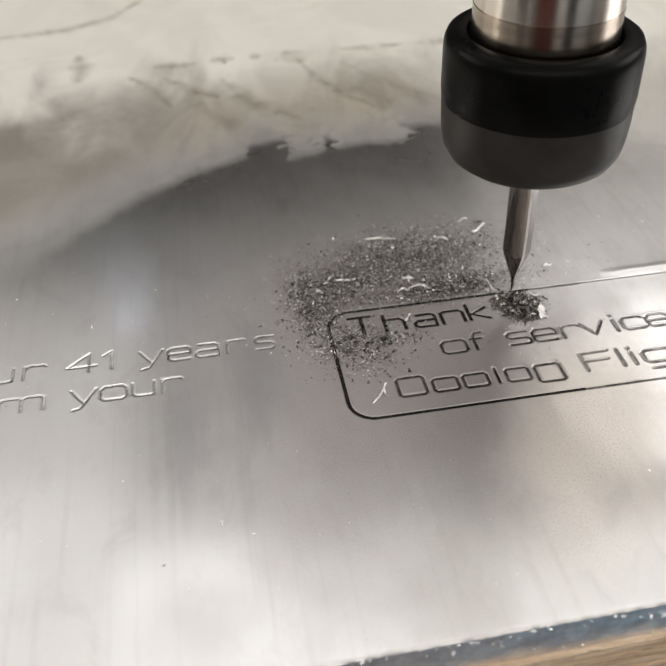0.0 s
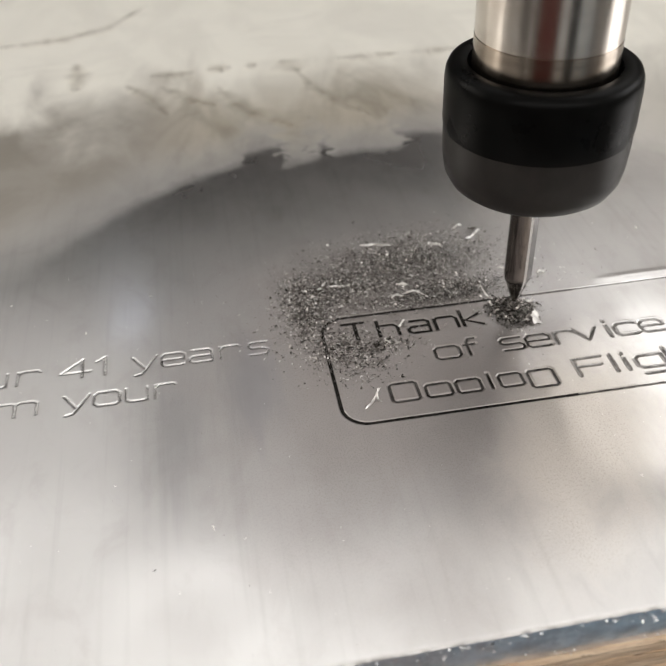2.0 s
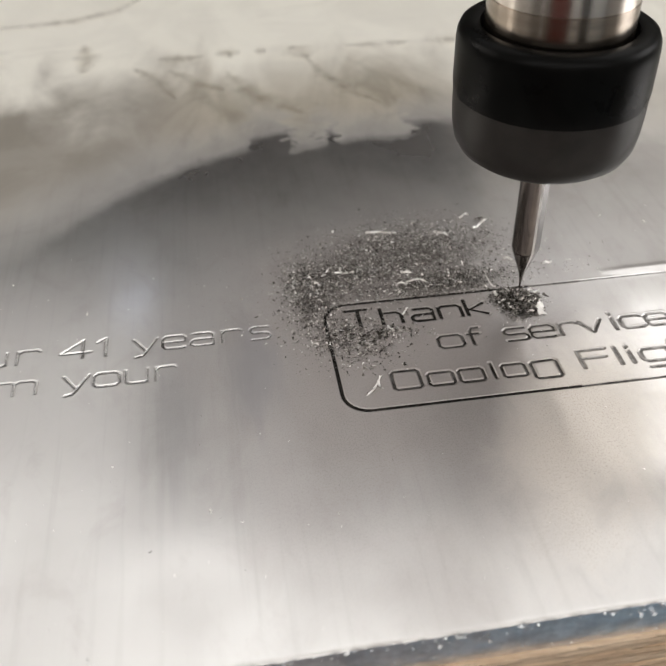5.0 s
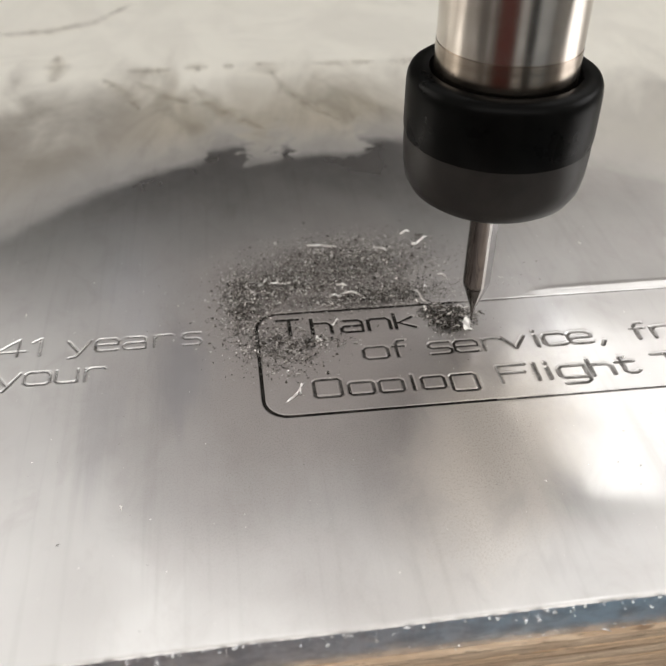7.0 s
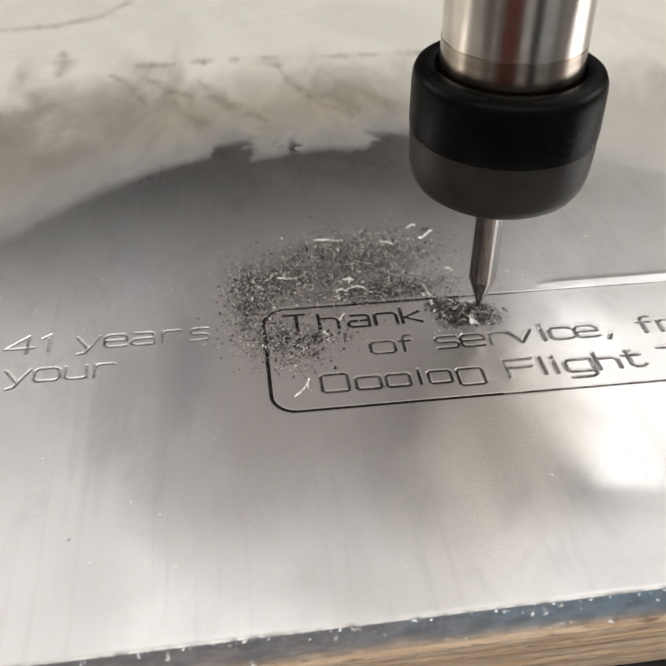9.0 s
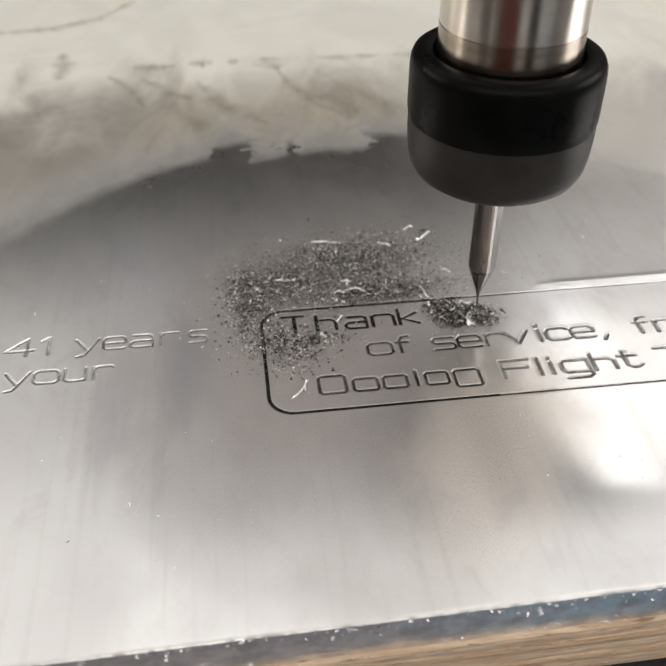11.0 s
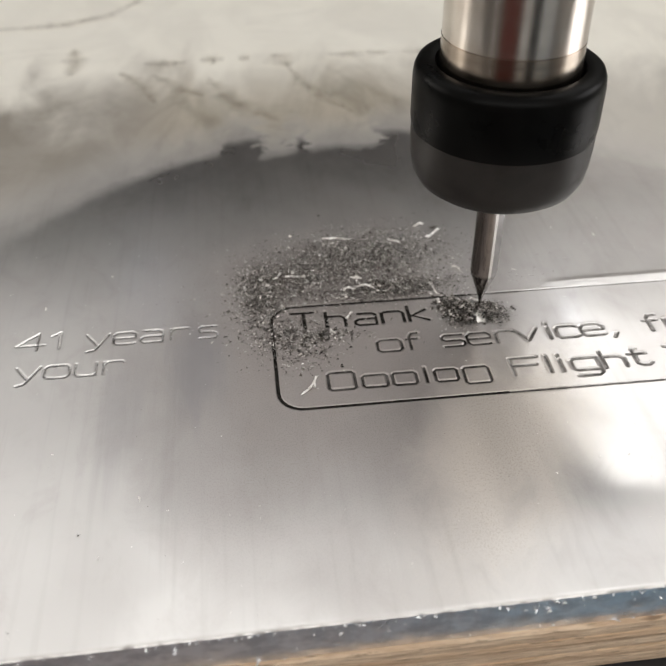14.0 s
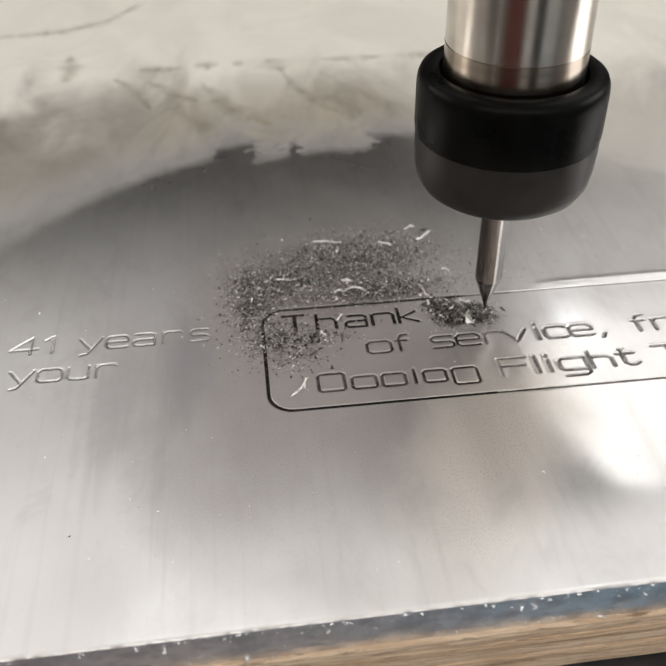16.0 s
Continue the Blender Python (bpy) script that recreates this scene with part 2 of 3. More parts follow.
def chip_material():
    m, t, b = material("aluminium_chips", (0.45, 0.44, 0.42), 0.32, 1.0)
    g = t.nodes.new("ShaderNodeNewGeometry")
    ramp = t.nodes.new("ShaderNodeValToRGB")
    ramp.color_ramp.elements[0].color, ramp.color_ramp.elements[1].color = (0.045, 0.04, 0.036, 1), (0.95, 0.93, 0.90, 1)
    ramp.color_ramp.elements.new(0.58).color = (0.19, 0.172, 0.158, 1)
    ramp.color_ramp.elements.new(0.82).color = (0.62, 0.59, 0.56, 1)
    t.links.new(g.outputs["Random Per Island"], ramp.inputs[0])
    t.links.new(ramp.outputs[0], b.inputs["Base Color"])
    return m


def noisy_material(name, color_a, color_b, rough, metal, scale, grain=0.0, distance=0.0002):
    m, t, b = material(name, color_a, rough, metal)
    f = noise_tex(t, scale, 5.0, 0.6)
    t.links.new(mix(t, span(t, f, 0.35, 0.68), color_a, color_b), b.inputs["Base Color"])
    t.links.new(span(t, f, 0.3, 0.7, rough * 0.85, min(1.0, rough * 1.2)), b.inputs["Roughness"])
    if grain:
        bump(t, b, f, grain, distance)
    return m


M_PLATE = plate_material()
M_CHIP = chip_material()
M_SWARF = noisy_material("bright_swarf", (0.90, 0.88, 0.85), (0.70, 0.68, 0.65), 0.45, 0.7, (900, 900, 900), 0.3, 0.00004)
M_BURR = noisy_material("bright_burr", (0.92, 0.92, 0.92), (0.75, 0.75, 0.75), 0.35, 1.0, (900, 900, 900))
M_EDGE = noisy_material("sawn_aluminium_edge", (0.90, 0.90, 0.92), (0.62, 0.62, 0.64), 0.36, 1.0, (420, 420, 700), 0.7, 0.0003)
# cut colours: packed chips, plus groove shade and glints put into the tone
M_DARK_CUT = noisy_material("shaded_chip_cut", (0.010, 0.009, 0.008), (0.05, 0.046, 0.042), 0.5, 1.0, (2400, 2400, 2400), 0.4, 0.00004)
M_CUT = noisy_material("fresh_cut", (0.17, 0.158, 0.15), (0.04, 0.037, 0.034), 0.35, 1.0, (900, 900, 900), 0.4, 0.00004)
# lighter copy of the cut colour for strokes within the plate's bright reflection
M_FINE = noisy_material("lit_fine_cut", (0.36, 0.345, 0.33), (0.11, 0.103, 0.098), 0.32, 1.0, (700, 700, 700), 0.4, 0.00004)
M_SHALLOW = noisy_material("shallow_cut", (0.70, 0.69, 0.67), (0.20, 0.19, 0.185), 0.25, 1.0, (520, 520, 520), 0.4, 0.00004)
M_STEEL = noisy_material("turned_steel", (0.66, 0.62, 0.57), (0.58, 0.53, 0.48), 0.2, 1.0, (20, 20, 300), 0.02, 0.00002)
M_STEEL_BAND = noisy_material("stained_steel", (0.40, 0.345, 0.29), (0.31, 0.265, 0.22), 0.21, 1.0, (20, 20, 1500), 0.05, 0.00002)
M_BIT = noisy_material("carbide", (0.17, 0.152, 0.142), (0.13, 0.117, 0.11), 0.08, 1.0, (60, 60, 300))
# brighter copies of the bit colour: its lighter flat and a painted highlight line
M_FLUTE = noisy_material("lit_flat_carbide", (0.21, 0.20, 0.20), (0.16, 0.155, 0.152), 0.12, 1.0, (60, 60, 300))
M_GLINT = noisy_material("glint_carbide", (0.95, 0.94, 0.93), (0.9, 0.89, 0.88), 0.2, 1.0, (60, 60, 300))
M_BLACK = noisy_material("black_oxide", (0.0025, 0.0025, 0.0024), (0.004, 0.004, 0.0038), 0.30, 0.0, (300, 300, 300))
M_GREY = noisy_material("dark_grey_coating", (0.017, 0.015, 0.0135), (0.025, 0.022, 0.02), 0.42, 0.0, (300, 300, 300), 0.15, 0.00003)
for m, level in ((M_BLACK, 0.05), (M_GREY, 0.2)):
    m.node_tree.nodes["Principled BSDF"].inputs["Specular IOR Level"].default_value = level
M_BED = noisy_material("black_bed", (0.012, 0.013, 0.015), (0.03, 0.03, 0.033), 0.5, 0.0, (80, 80, 80), 0.2)


def veneer(name, dark, mid, pale):
    """Raw cut veneer: fine fibres along the board, dark pores and slow shifts of tone."""
    m, t, b = material(name, mid, 0.7)
    fibre = noise_tex(t, (190, 900, 5200), 4.0, 0.65, 0.3)
    pore = noise_tex(t, (480, 2000, 8000), 3.0, 0.6)
    slow = noise_tex(t, (30, 200, 1200), 3.0, 0.55)
    c = mix(t, span(t, fibre, 0.36, 0.62), mid, pale)
    c = mix(t, math_node(t, "MULTIPLY", span(t, slow, 0.45, 0.70), 0.7), c, mid)
    c = mix(t, math_node(t, "MULTIPLY", span(t, pore, 0.55, 0.70), 0.8), c, dark)
    t.links.new(c, b.inputs["Base Color"])
    bump(t, b, math_node(t, "ADD", fibre, pore), 0.8, 0.0002)
    return m


M_PLY_A = veneer("pale_veneer", (0.22, 0.14, 0.085), (0.60, 0.43, 0.285), (0.88, 0.70, 0.51))
M_PLY_B = veneer("brown_veneer", (0.17, 0.105, 0.062), (0.53, 0.36, 0.225), (0.80, 0.60, 0.41))
M_WALL = noisy_material("grey_wall_paint", (0.042, 0.038, 0.036), (0.056, 0.052, 0.048), 0.8, 0.0, (3, 3, 3))
M_SIDE = noisy_material("pale_wall_paint", (0.48, 0.46, 0.43), (0.54, 0.52, 0.49), 0.8, 0.0, (3, 3, 3))
M_SOUTH = noisy_material("dull_wall_paint", (0.26, 0.24, 0.22), (0.31, 0.29, 0.27), 0.8, 0.0, (3, 3, 3))
M_REAR = noisy_material("red_brown_wall_paint", (0.15, 0.042, 0.034), (0.18, 0.055, 0.045), 0.8, 0.0, (3, 3, 3))
M_CEIL = noisy_material("white_ceiling_paint", (0.78, 0.77, 0.75), (0.82, 0.81, 0.79), 0.8, 0.0, (3, 3, 3))
M_MAT = noisy_material("blue_rubber", (0.16, 0.28, 0.38), (0.22, 0.34, 0.44), 0.6, 0.0, (4, 4, 4))
M_FLOOR = noisy_material("grey_concrete", (0.24, 0.225, 0.235), (0.33, 0.31, 0.32), 0.6, 0.0, (4, 4, 4))


# ---- mesh helpers ----
def put(name, bm, mat, parent=None, smooth=True):
    bm.normal_update()
    for e in bm.edges:
        if len(e.link_faces) == 2 and e.calc_face_angle(0.0) > 0.6:
            e.smooth = False
    me = bpy.data.meshes.new(name)
    bm.to_mesh(me)
    bm.free()
    me.materials.append(mat)
    for p in me.polygons:
        p.use_smooth = smooth
    ob = new(name, me)
    if parent:
        ob.parent = parent
    return ob


def part(name, bm, mat, parent, label="", smooth=True):
    ob = put(name, bm, mat, parent, smooth)
    return tagged(ob, label) if label else ob


def box(bm, lo, hi, bevel=0.0):
    vs = [bm.verts.new((x, y, z)) for x in (lo[0], hi[0]) for y in (lo[1], hi[1]) for z in (lo[2], hi[2])]
    for f in ((0, 1, 3, 2), (4, 6, 7, 5), (0, 4, 5, 1), (2, 3, 7, 6), (0, 2, 6, 4), (1, 5, 7, 3)):
        bm.faces.new([vs[k] for k in f])
    if bevel:
        bmesh.ops.bevel(bm, geom=bm.edges[:], offset=bevel, segments=2, affect="EDGES")
    return bm


def lathe(profile, steps=96):
    """A turned solid from (radius, height) in millimetres, bottom to top."""
    bm = bmesh.new()
    rings = []
    for r, z in profile:
        if r < 1e-6:
            rings.append([bm.verts.new((0, 0, z * MM))])
        else:
            rings.append([bm.verts.new((r * MM * math.cos(2 * math.pi * k / steps), r * MM * math.sin(2 * math.pi * k / steps), z * MM)) for k in range(steps)])
    for a, b in zip(rings, rings[1:]):
        for k in range(steps):
            n = (k + 1) % steps
            if len(a) == 1 and len(b) > 1:
                bm.faces.new((a[0], b[n], b[k]))
            elif len(b) == 1 and len(a) > 1:
                bm.faces.new((a[k], a[n], b[0]))
            elif len(a) > 1:
                bm.faces.new((a[k], a[n], b[n], b[k]))
    return bm


# ---- room ----
def slab(name, lo, hi, mat, label):
    bm = box(bmesh.new(), lo, hi)
    return tagged(put(name, bm, mat, smooth=False), label, name.split("_")[0], kind="structure")


slab("floor", (-2.4, -1.7, -1.0), (2.4, 2.8, -0.9), M_FLOOR, "grey concrete workshop floor")
slab("wall_north", (-2.4, 2.6, -0.9), (2.4, 2.8, 1.9), M_WALL, "grey painted workshop wall")
slab("wall_south", (-2.4, -1.7, -0.9), (2.4, -1.5, 1.9), M_SOUTH, "pale painted workshop wall")
slab("wall_west", (-2.4, -1.5, -0.9), (-2.2, 2.6, 1.9), M_SIDE, "pale painted workshop wall")
slab("wall_east", (2.2, -1.5, -0.9), (2.4, 2.6, 1.9), M_SIDE, "pale painted workshop wall")
slab("door_1", (-0.76, -1.5, -0.9), (0.02, -1.46, 0.80), M_REAR, "red-brown painted workshop door")
# unseen boards, added so the shaft reflects light and dark stripes
slab("panel_1", (0.10, -1.5, -0.9), (0.42, -1.47, 0.60), M_CEIL, "unseen white board added for reflected light stripes")
slab("panel_2", (0.50, -1.5, -0.9), (0.86, -1.42, 0.30), M_WALL, "unseen dark grey board added for reflected dark stripes")
slab("panel_6", (0.90, -1.5, -0.9), (2.1, -1.46, 0.60), M_CEIL, "unseen white board added for reflected light stripes")
# unseen, added to lighten what the right of the plate reflects
slab("panel_7", (0.42, 2.56, 0.9), (2.2, 2.6, 1.9), M_SOUTH, "unseen pale board added to lighten the plate's reflection")
slab("panel_3", (2.14, -0.36, -0.9), (2.2, 0.16, 0.20), M_WALL, "unseen dark grey board added for reflected dark stripes")
slab("panel_4", (-2.2, -0.98, -0.9), (-2.14, -0.05, 0.20), M_WALL, "unseen dark grey board added for reflected dark stripes")
slab("panel_5", (-1.24, -1.5, -0.9), (-1.10, -1.46, 0.60), M_CEIL, "unseen white board added for reflected light stripes")
# unseen, added to give the sawn edge its blue reflection
slab("floor_mat", (0.36, -1.44, -0.9), (1.7, 0.3, -0.885), M_MAT, "unseen blue mat added to tint the plate edge")
slab("beam_1", (-0.64, 1.66, 1.80), (-0.50, 2.6, 1.9), M_WALL, "dark grey ceiling beam")
# unseen blocker, added to cut the skylight's reflection off at a slant
beam = slab("beam_2", (-0.45, -0.32, 1.855), (0.60, 0.0, 1.899), M_WALL, "unseen dark slab masking a skylight corner")
beam.matrix_world = pose(0.605, 1.80, 0, 0, 0, -58)
slab("ceiling", (-2.4, -1.7, 1.9), (2.4, 2.8, 2.0), M_CEIL, "white painted workshop ceiling")

# ---- plate lying on plywood on the machine bed, all turned by the same angle ----
TURN = 10.1
LIE = pose(0, 0, 0, 0, 0, TURN)
FRONT, THICK = -40.8, 4.1


def skew(u):
    """How far the sawn front edge strays from the line of the lettering at u, in millimetres."""
    return -0.53 + 0.0115 * u

# single-stroke letters: x and y in tenths of the cell, strokes apart by blanks
GLYPHS = {
    "T": "0,10 10,10/5.5,10 5.5,0",
    "h": "0,10 0,0/0,6.5 7,6.5 9,5 9,0",
    "a": "1,7 8,7 9.5,6 9.5,0 1.5,0 0,1 0,2.5 1.5,3.6 9.5,3.6",
    "n": "0,0 0,7/0,6 1.5,7 8,7 9.5,5.6 9.5,0",
    "k": "0,10 0,0/9,7 1.5,3.6 9.5,0/0,3.6 1.5,3.6",
    "o": "1.5,0 8.5,0 10,1.4 10,5.6 8.5,7 1.5,7 0,5.6 0,1.4 1.5,0",
    "f": "3,0 3,8 5,10 10,10/0,6.5 9,6.5",
    "s": "10,7 1.5,7 0,6 0,4.6 1.5,3.6 8.5,3.6 10,2.6 10,1 8.5,0 0,0",
    "e": "10,0.4 8.5,0 1.5,0 0,1.4 0,5.6 1.5,7 8.5,7 10,5.6 10,3.5 0,3.5",
    "r": "0,0 0,7/0,5.4 2,7 9,7 10,6",
    "v": "0,7 5,0 10,7",
    "i": "5,0 5,7/5,9.2 5,10",
    "c": "10,6.2 8.5,7 1.5,7 0,5.6 0,1.4 1.5,0 8.5,0 10,0.8",
    ",": "8,0.6 3,-2",
    "F": "0,0 0,10 10,10/0,5.4 9,5.4",
    "l": "5,10 5,0",
    "g": "10,0 1.5,0 0,1.4 0,5.6 1.5,7 10,7 10,-2 8.5,-3.4 1,-3.4",
    "t": "3,10 3,1.4 5,0 8,0 10,1.2/0,7 9,7",
    "u": "0,7 0,1.4 1.5,0 8,0 9.5,1/9.5,7 9.5,0",
    "m": "0,0 0,7/0,6 1,7 4,7 5,6 5,0/5,6 6,7 9,7 10,6 10,0",
    "y": "0,7 5,0.5/10,7 4,-2.4 1,-3",
    "4": "7.5,0 7.5,10 0,3 10,3",
    "1": "1,7.6 6,10 6,0",
    # plain shapes where a company name stands
    "[": "1,0 9,0 10,1 10,9 9,10 1,10 0,9 0,1 1,0",
    "]": "1,0 9,0 10,1 10,6 9,7 1,7 0,6 0,1 1,0",
    "{": "1,-2.6 9,-2.6 10,-1.6 10,6 9,7 1,7 0,6 0,-1.6 1,-2.6",
    "|": "5,0 5,9",
}
LINES = (
    ("block", -3.7, 2.95, "T .5 2.7;h 4.5 2.4;a 7.8 2.5;n 10.9 2.6;k 14 2.4", "dark"),
    ("block", -8.6, 2.8, "o 9.6 2.7;f 12.8 1.6;s 16.9 2.4;e 19.7 2.6;r 22.9 2.1;v 25.1 2.6;i 28.6 .8;c 29.8 2.5;e 32.7 2.5;, 35.9 .8;f 40.2 1.7;r 42.6 2.3", "cut"),
    ("block", -14.05, 2.65, "[ 3.6 2.8;] 7.2 2.6;] 10.4 2.5;| 13.6 .7;] 14.9 2.4;{ 18 2.7;F 23.3 3;l 26.9 .8;i 28.2 .8;g 29.7 3;h 33.3 2.6;t 36.3 2.2;T 40.7 3", "cut"),
    ("trial", -3.95, 2.95, "u -37.6 2.3;r -34.3 2.3;4 -29.9 3.1;1 -26.4 2;y -22.3 2.5;e -19.3 2.4;a -16.3 2.5;r -13 2.1;s -9.9 2", "shallow"),
    ("trial", -8.75, 2.9, "m -36.3 4.4;y -29.2 2.5;o -26.2 2.6;u -23 2.3;r -20 2.1", "shallow"),
)


def strokes_of(ch, x, base, width, cap):
    out = []
    for s in GLYPHS[ch].split("/"):
        pts = [tuple(float(q) for q in p.split(",")) for p in s.split()]
        out.append(np.array([(x + px * width / 10, base + py * cap / 10) for px, py in pts]))
    return out


def rounded(lo, hi, r, steps=7):
    pts = []
    for cx, cy, a0 in ((hi[0] - r, hi[1] - r, 0), (lo[0] + r, hi[1] - r, 90), (lo[0] + r, lo[1] + r, 180), (hi[0] - r, lo[1] + r, 270)):
        for k in range(steps):
            a = radians(a0 + 90 * k / (steps - 1))
            pts.append((cx + r * math.cos(a), cy + r * math.sin(a)))
    return np.array(pts + pts[:1])


CUTS = []  # name, strokes, half width, depth, finish
for block, base, cap, text, finish in LINES:
    for word in text.split(";"):
        ch, x, w = word.split()
        # the last words are cut finer, coloured lighter for the bright reflection there
        finish = "fine" if finish in ("cut", "fine") and float(x) > 22 else finish
        deep = {"fine": 0.16, "dark": 0.30, "cut": 0.26, "shallow": 0.06}[finish]
        kind_name = "engraved_shape" if ch in "[]{|" else "engraved_letter"
        CUTS.append((kind_name, strokes_of(ch, float(x), base, float(w), cap), 0.215 if finish in ("dark", "cut") else 0.19, deep, finish))
ring = rounded((-1.75, -16.55), (78.0, 0.45), 2.6)
CUTS.append(("engraved_border", [np.array([(22.0, 0.45), *ring[7:21], (22.0, -16.55)])], 0.2, 0.3, "dark"))
CUTS.append(("engraved_border", [np.array([(28.0, 0.45), (22.0, 0.45)]), np.array([(22.0, -16.55), (28.0, -16.55)])], 0.17, 0.2, "cut"))
CUTS.append(("engraved_border", [np.array([(28.0, -16.55), *ring[21:28], *ring[:7], (28.0, 0.45)])], 0.12, 0.12, "cut"))


def plate_heights(us, vs):
    U, V = np.meshgrid(us, vs, indexing="ij")
    Z = np.zeros_like(U)
    for _, strokes, half, deep, _ in CUTS:
        D = np.full_like(U, 9.0)
        for s in strokes:
            for a, b in zip(s[:-1], s[1:]):
                i0, i1 = np.searchsorted(us, (min(a[0], b[0]) - 0.8, max(a[0], b[0]) + 0.8))
                j0, j1 = np.searchsorted(vs, (min(a[1], b[1]) - 0.8, max(a[1], b[1]) + 0.8))
                if i1 <= i0 or j1 <= j0:
                    continue
                du, dv = b - a
                pu, pv = U[i0:i1, j0:j1] - a[0], V[i0:i1, j0:j1] - a[1]
                k = np.clip((pu * du + pv * dv) / max(du * du + dv * dv, 1e-9), 0, 1)
                D[i0:i1, j0:j1] = np.minimum(D[i0:i1, j0:j1], np.hypot(pu - k * du, pv - k * dv))
        groove = -deep * np.clip(1 - (D / half) ** 2, 0, 1)
        lip = (0.009 if deep > 0.1 else 0.006) * np.exp(-(((D - half - 0.11) / 0.10) ** 2))
        Z = np.where(groove < 0, np.minimum(Z, groove), np.maximum(Z, 0) * 1.0 + np.where(Z < 0, Z, np.maximum(lip - np.maximum(Z, 0), 0)))
    # raised burr beyond the border, and gentle dents in the sheet
    Z += 0.10 * np.exp(-(((V - 1.65 - 0.012 * (U - 30)) / 0.62) ** 2)) * np.clip((U - 31) / 4, 0, 1)
    return U, V, Z


def build_plate():
    us = np.unique(np.concatenate([np.linspace(-150, -39, 24), np.arange(-39, 47, 0.11), np.linspace(47, 160, 24)]))
    vs = np.unique(np.concatenate([FRONT + np.array([0.10, 0.5, 0.8, 1.5]), np.linspace(FRONT + 3, -18.4, 10), np.arange(-18.4, 2.8, 0.11), np.linspace(2.8, 190, 30)]))
    U, V, Z = plate_heights(us, vs)
    nu, nv = len(us), len(vs)
    rng = np.random.RandomState(4)
    # rolled front edge with nicks, then the sawn front face and the underside
    nick = np.interp(us, np.linspace(-150, 160, 700), rng.rand(700) ** 3 * 0.09)
    skirt = [(0.10, -0.09), (0.10, -THICK)]
    V[:, 0] += nick * 0.5
    V += skew(U) * np.clip((-20 - V) / (-20 - FRONT), 0, 1)
    verts = [np.stack([U, V, Z], -1).reshape(-1, 3)]
    for out, down in skirt:
        verts.append(np.stack([us, FRONT + skew(us) + 0.10 - out + nick * (0.6 if down > -1 else 0.1), np.full(nu, down) - nick * (0.5 if down > -1 else 0)], -1))
    co = np.concatenate(verts) * MM
    idx = np.arange(nu * nv).reshape(nu, nv)
    quads = [np.stack([idx[:-1, :-1], idx[1:, :-1], idx[1:, 1:], idx[:-1, 1:]], -1).reshape(-1, 4)]
    prev = idx[:, 0]
    for k in range(len(skirt)):
        cur = nu * nv + k * nu + np.arange(nu)
        quads.append(np.stack([prev[:-1], cur[:-1], cur[1:], prev[1:]], -1))
        prev = cur
    faces = np.concatenate(quads)
    me = bpy.data.meshes.new("aluminium_plate")
    me.from_pydata(co.tolist(), [], faces.tolist())
    me.materials.append(M_PLATE)
    me.materials.append(M_EDGE)
    n_top = (nu - 1) * (nv - 1)
    which = np.zeros(len(faces), int)
    which[n_top + (nu - 1):] = 1
    me.polygons.foreach_set("material_index", which)
    me.polygons.foreach_set("use_smooth", np.arange(len(faces)) < n_top)
    me.validate()
    ob = new("aluminium_plate", me)
    ob.matrix_world = LIE
    # the other sides and the underside
    bm = bmesh.new()
    x0, x1, y0, y1 = -150 * MM, 160 * MM, FRONT * MM, 190 * MM
    low = [bm.verts.new((x, y, -THICK * MM)) for x, y in ((x0, y0 + skew(-150) * MM), (x1, y0 + skew(160) * MM), (x1, y1), (x0, y1))]
    top = [bm.verts.new((x, y, 0)) for x, y in ((x0, y0 + 0.0003 + skew(-150) * MM), (x1, y0 + 0.0003 + skew(160) * MM), (x1, y1), (x0, y1))]
    bm.faces.new(low[::-1])
    for a, b in ((1, 2), (2, 3), (3, 0)):
        bm.faces.new((low[a], low[b], top[b], top[a]))
    part("underside", bm, M_EDGE, ob, smooth=False)
    return tagged(ob, "brushed aluminium plate with engraved lettering, lying on plywood", "metal plate")


# strip lining a groove; its colour carries the groove's shade
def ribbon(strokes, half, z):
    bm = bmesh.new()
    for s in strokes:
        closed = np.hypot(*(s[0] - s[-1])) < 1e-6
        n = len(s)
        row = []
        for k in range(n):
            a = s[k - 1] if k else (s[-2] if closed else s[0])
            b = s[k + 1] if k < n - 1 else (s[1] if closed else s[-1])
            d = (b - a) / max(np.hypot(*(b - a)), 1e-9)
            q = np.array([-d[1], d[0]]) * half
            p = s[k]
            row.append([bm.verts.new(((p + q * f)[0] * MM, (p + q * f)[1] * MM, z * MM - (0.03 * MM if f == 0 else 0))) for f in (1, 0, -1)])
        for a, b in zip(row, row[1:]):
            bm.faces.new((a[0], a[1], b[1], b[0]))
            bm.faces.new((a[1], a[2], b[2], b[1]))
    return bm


PLATE = build_plate()
FINISH = {"fine": (M_FINE, "thin engraved stroke painted lighter for the bright reflection"), "dark": (M_DARK_CUT, "chip-filled engraved stroke with painted groove shade"), "cut": (M_CUT, "clean engraved stroke with painted groove shade"), "shallow": (M_SHALLOW, "shallow engraved stroke with painted bright and shaded patches")}
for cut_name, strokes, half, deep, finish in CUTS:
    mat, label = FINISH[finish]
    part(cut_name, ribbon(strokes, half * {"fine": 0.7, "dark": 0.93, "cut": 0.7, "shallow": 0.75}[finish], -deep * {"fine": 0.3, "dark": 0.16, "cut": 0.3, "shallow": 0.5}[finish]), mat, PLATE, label)


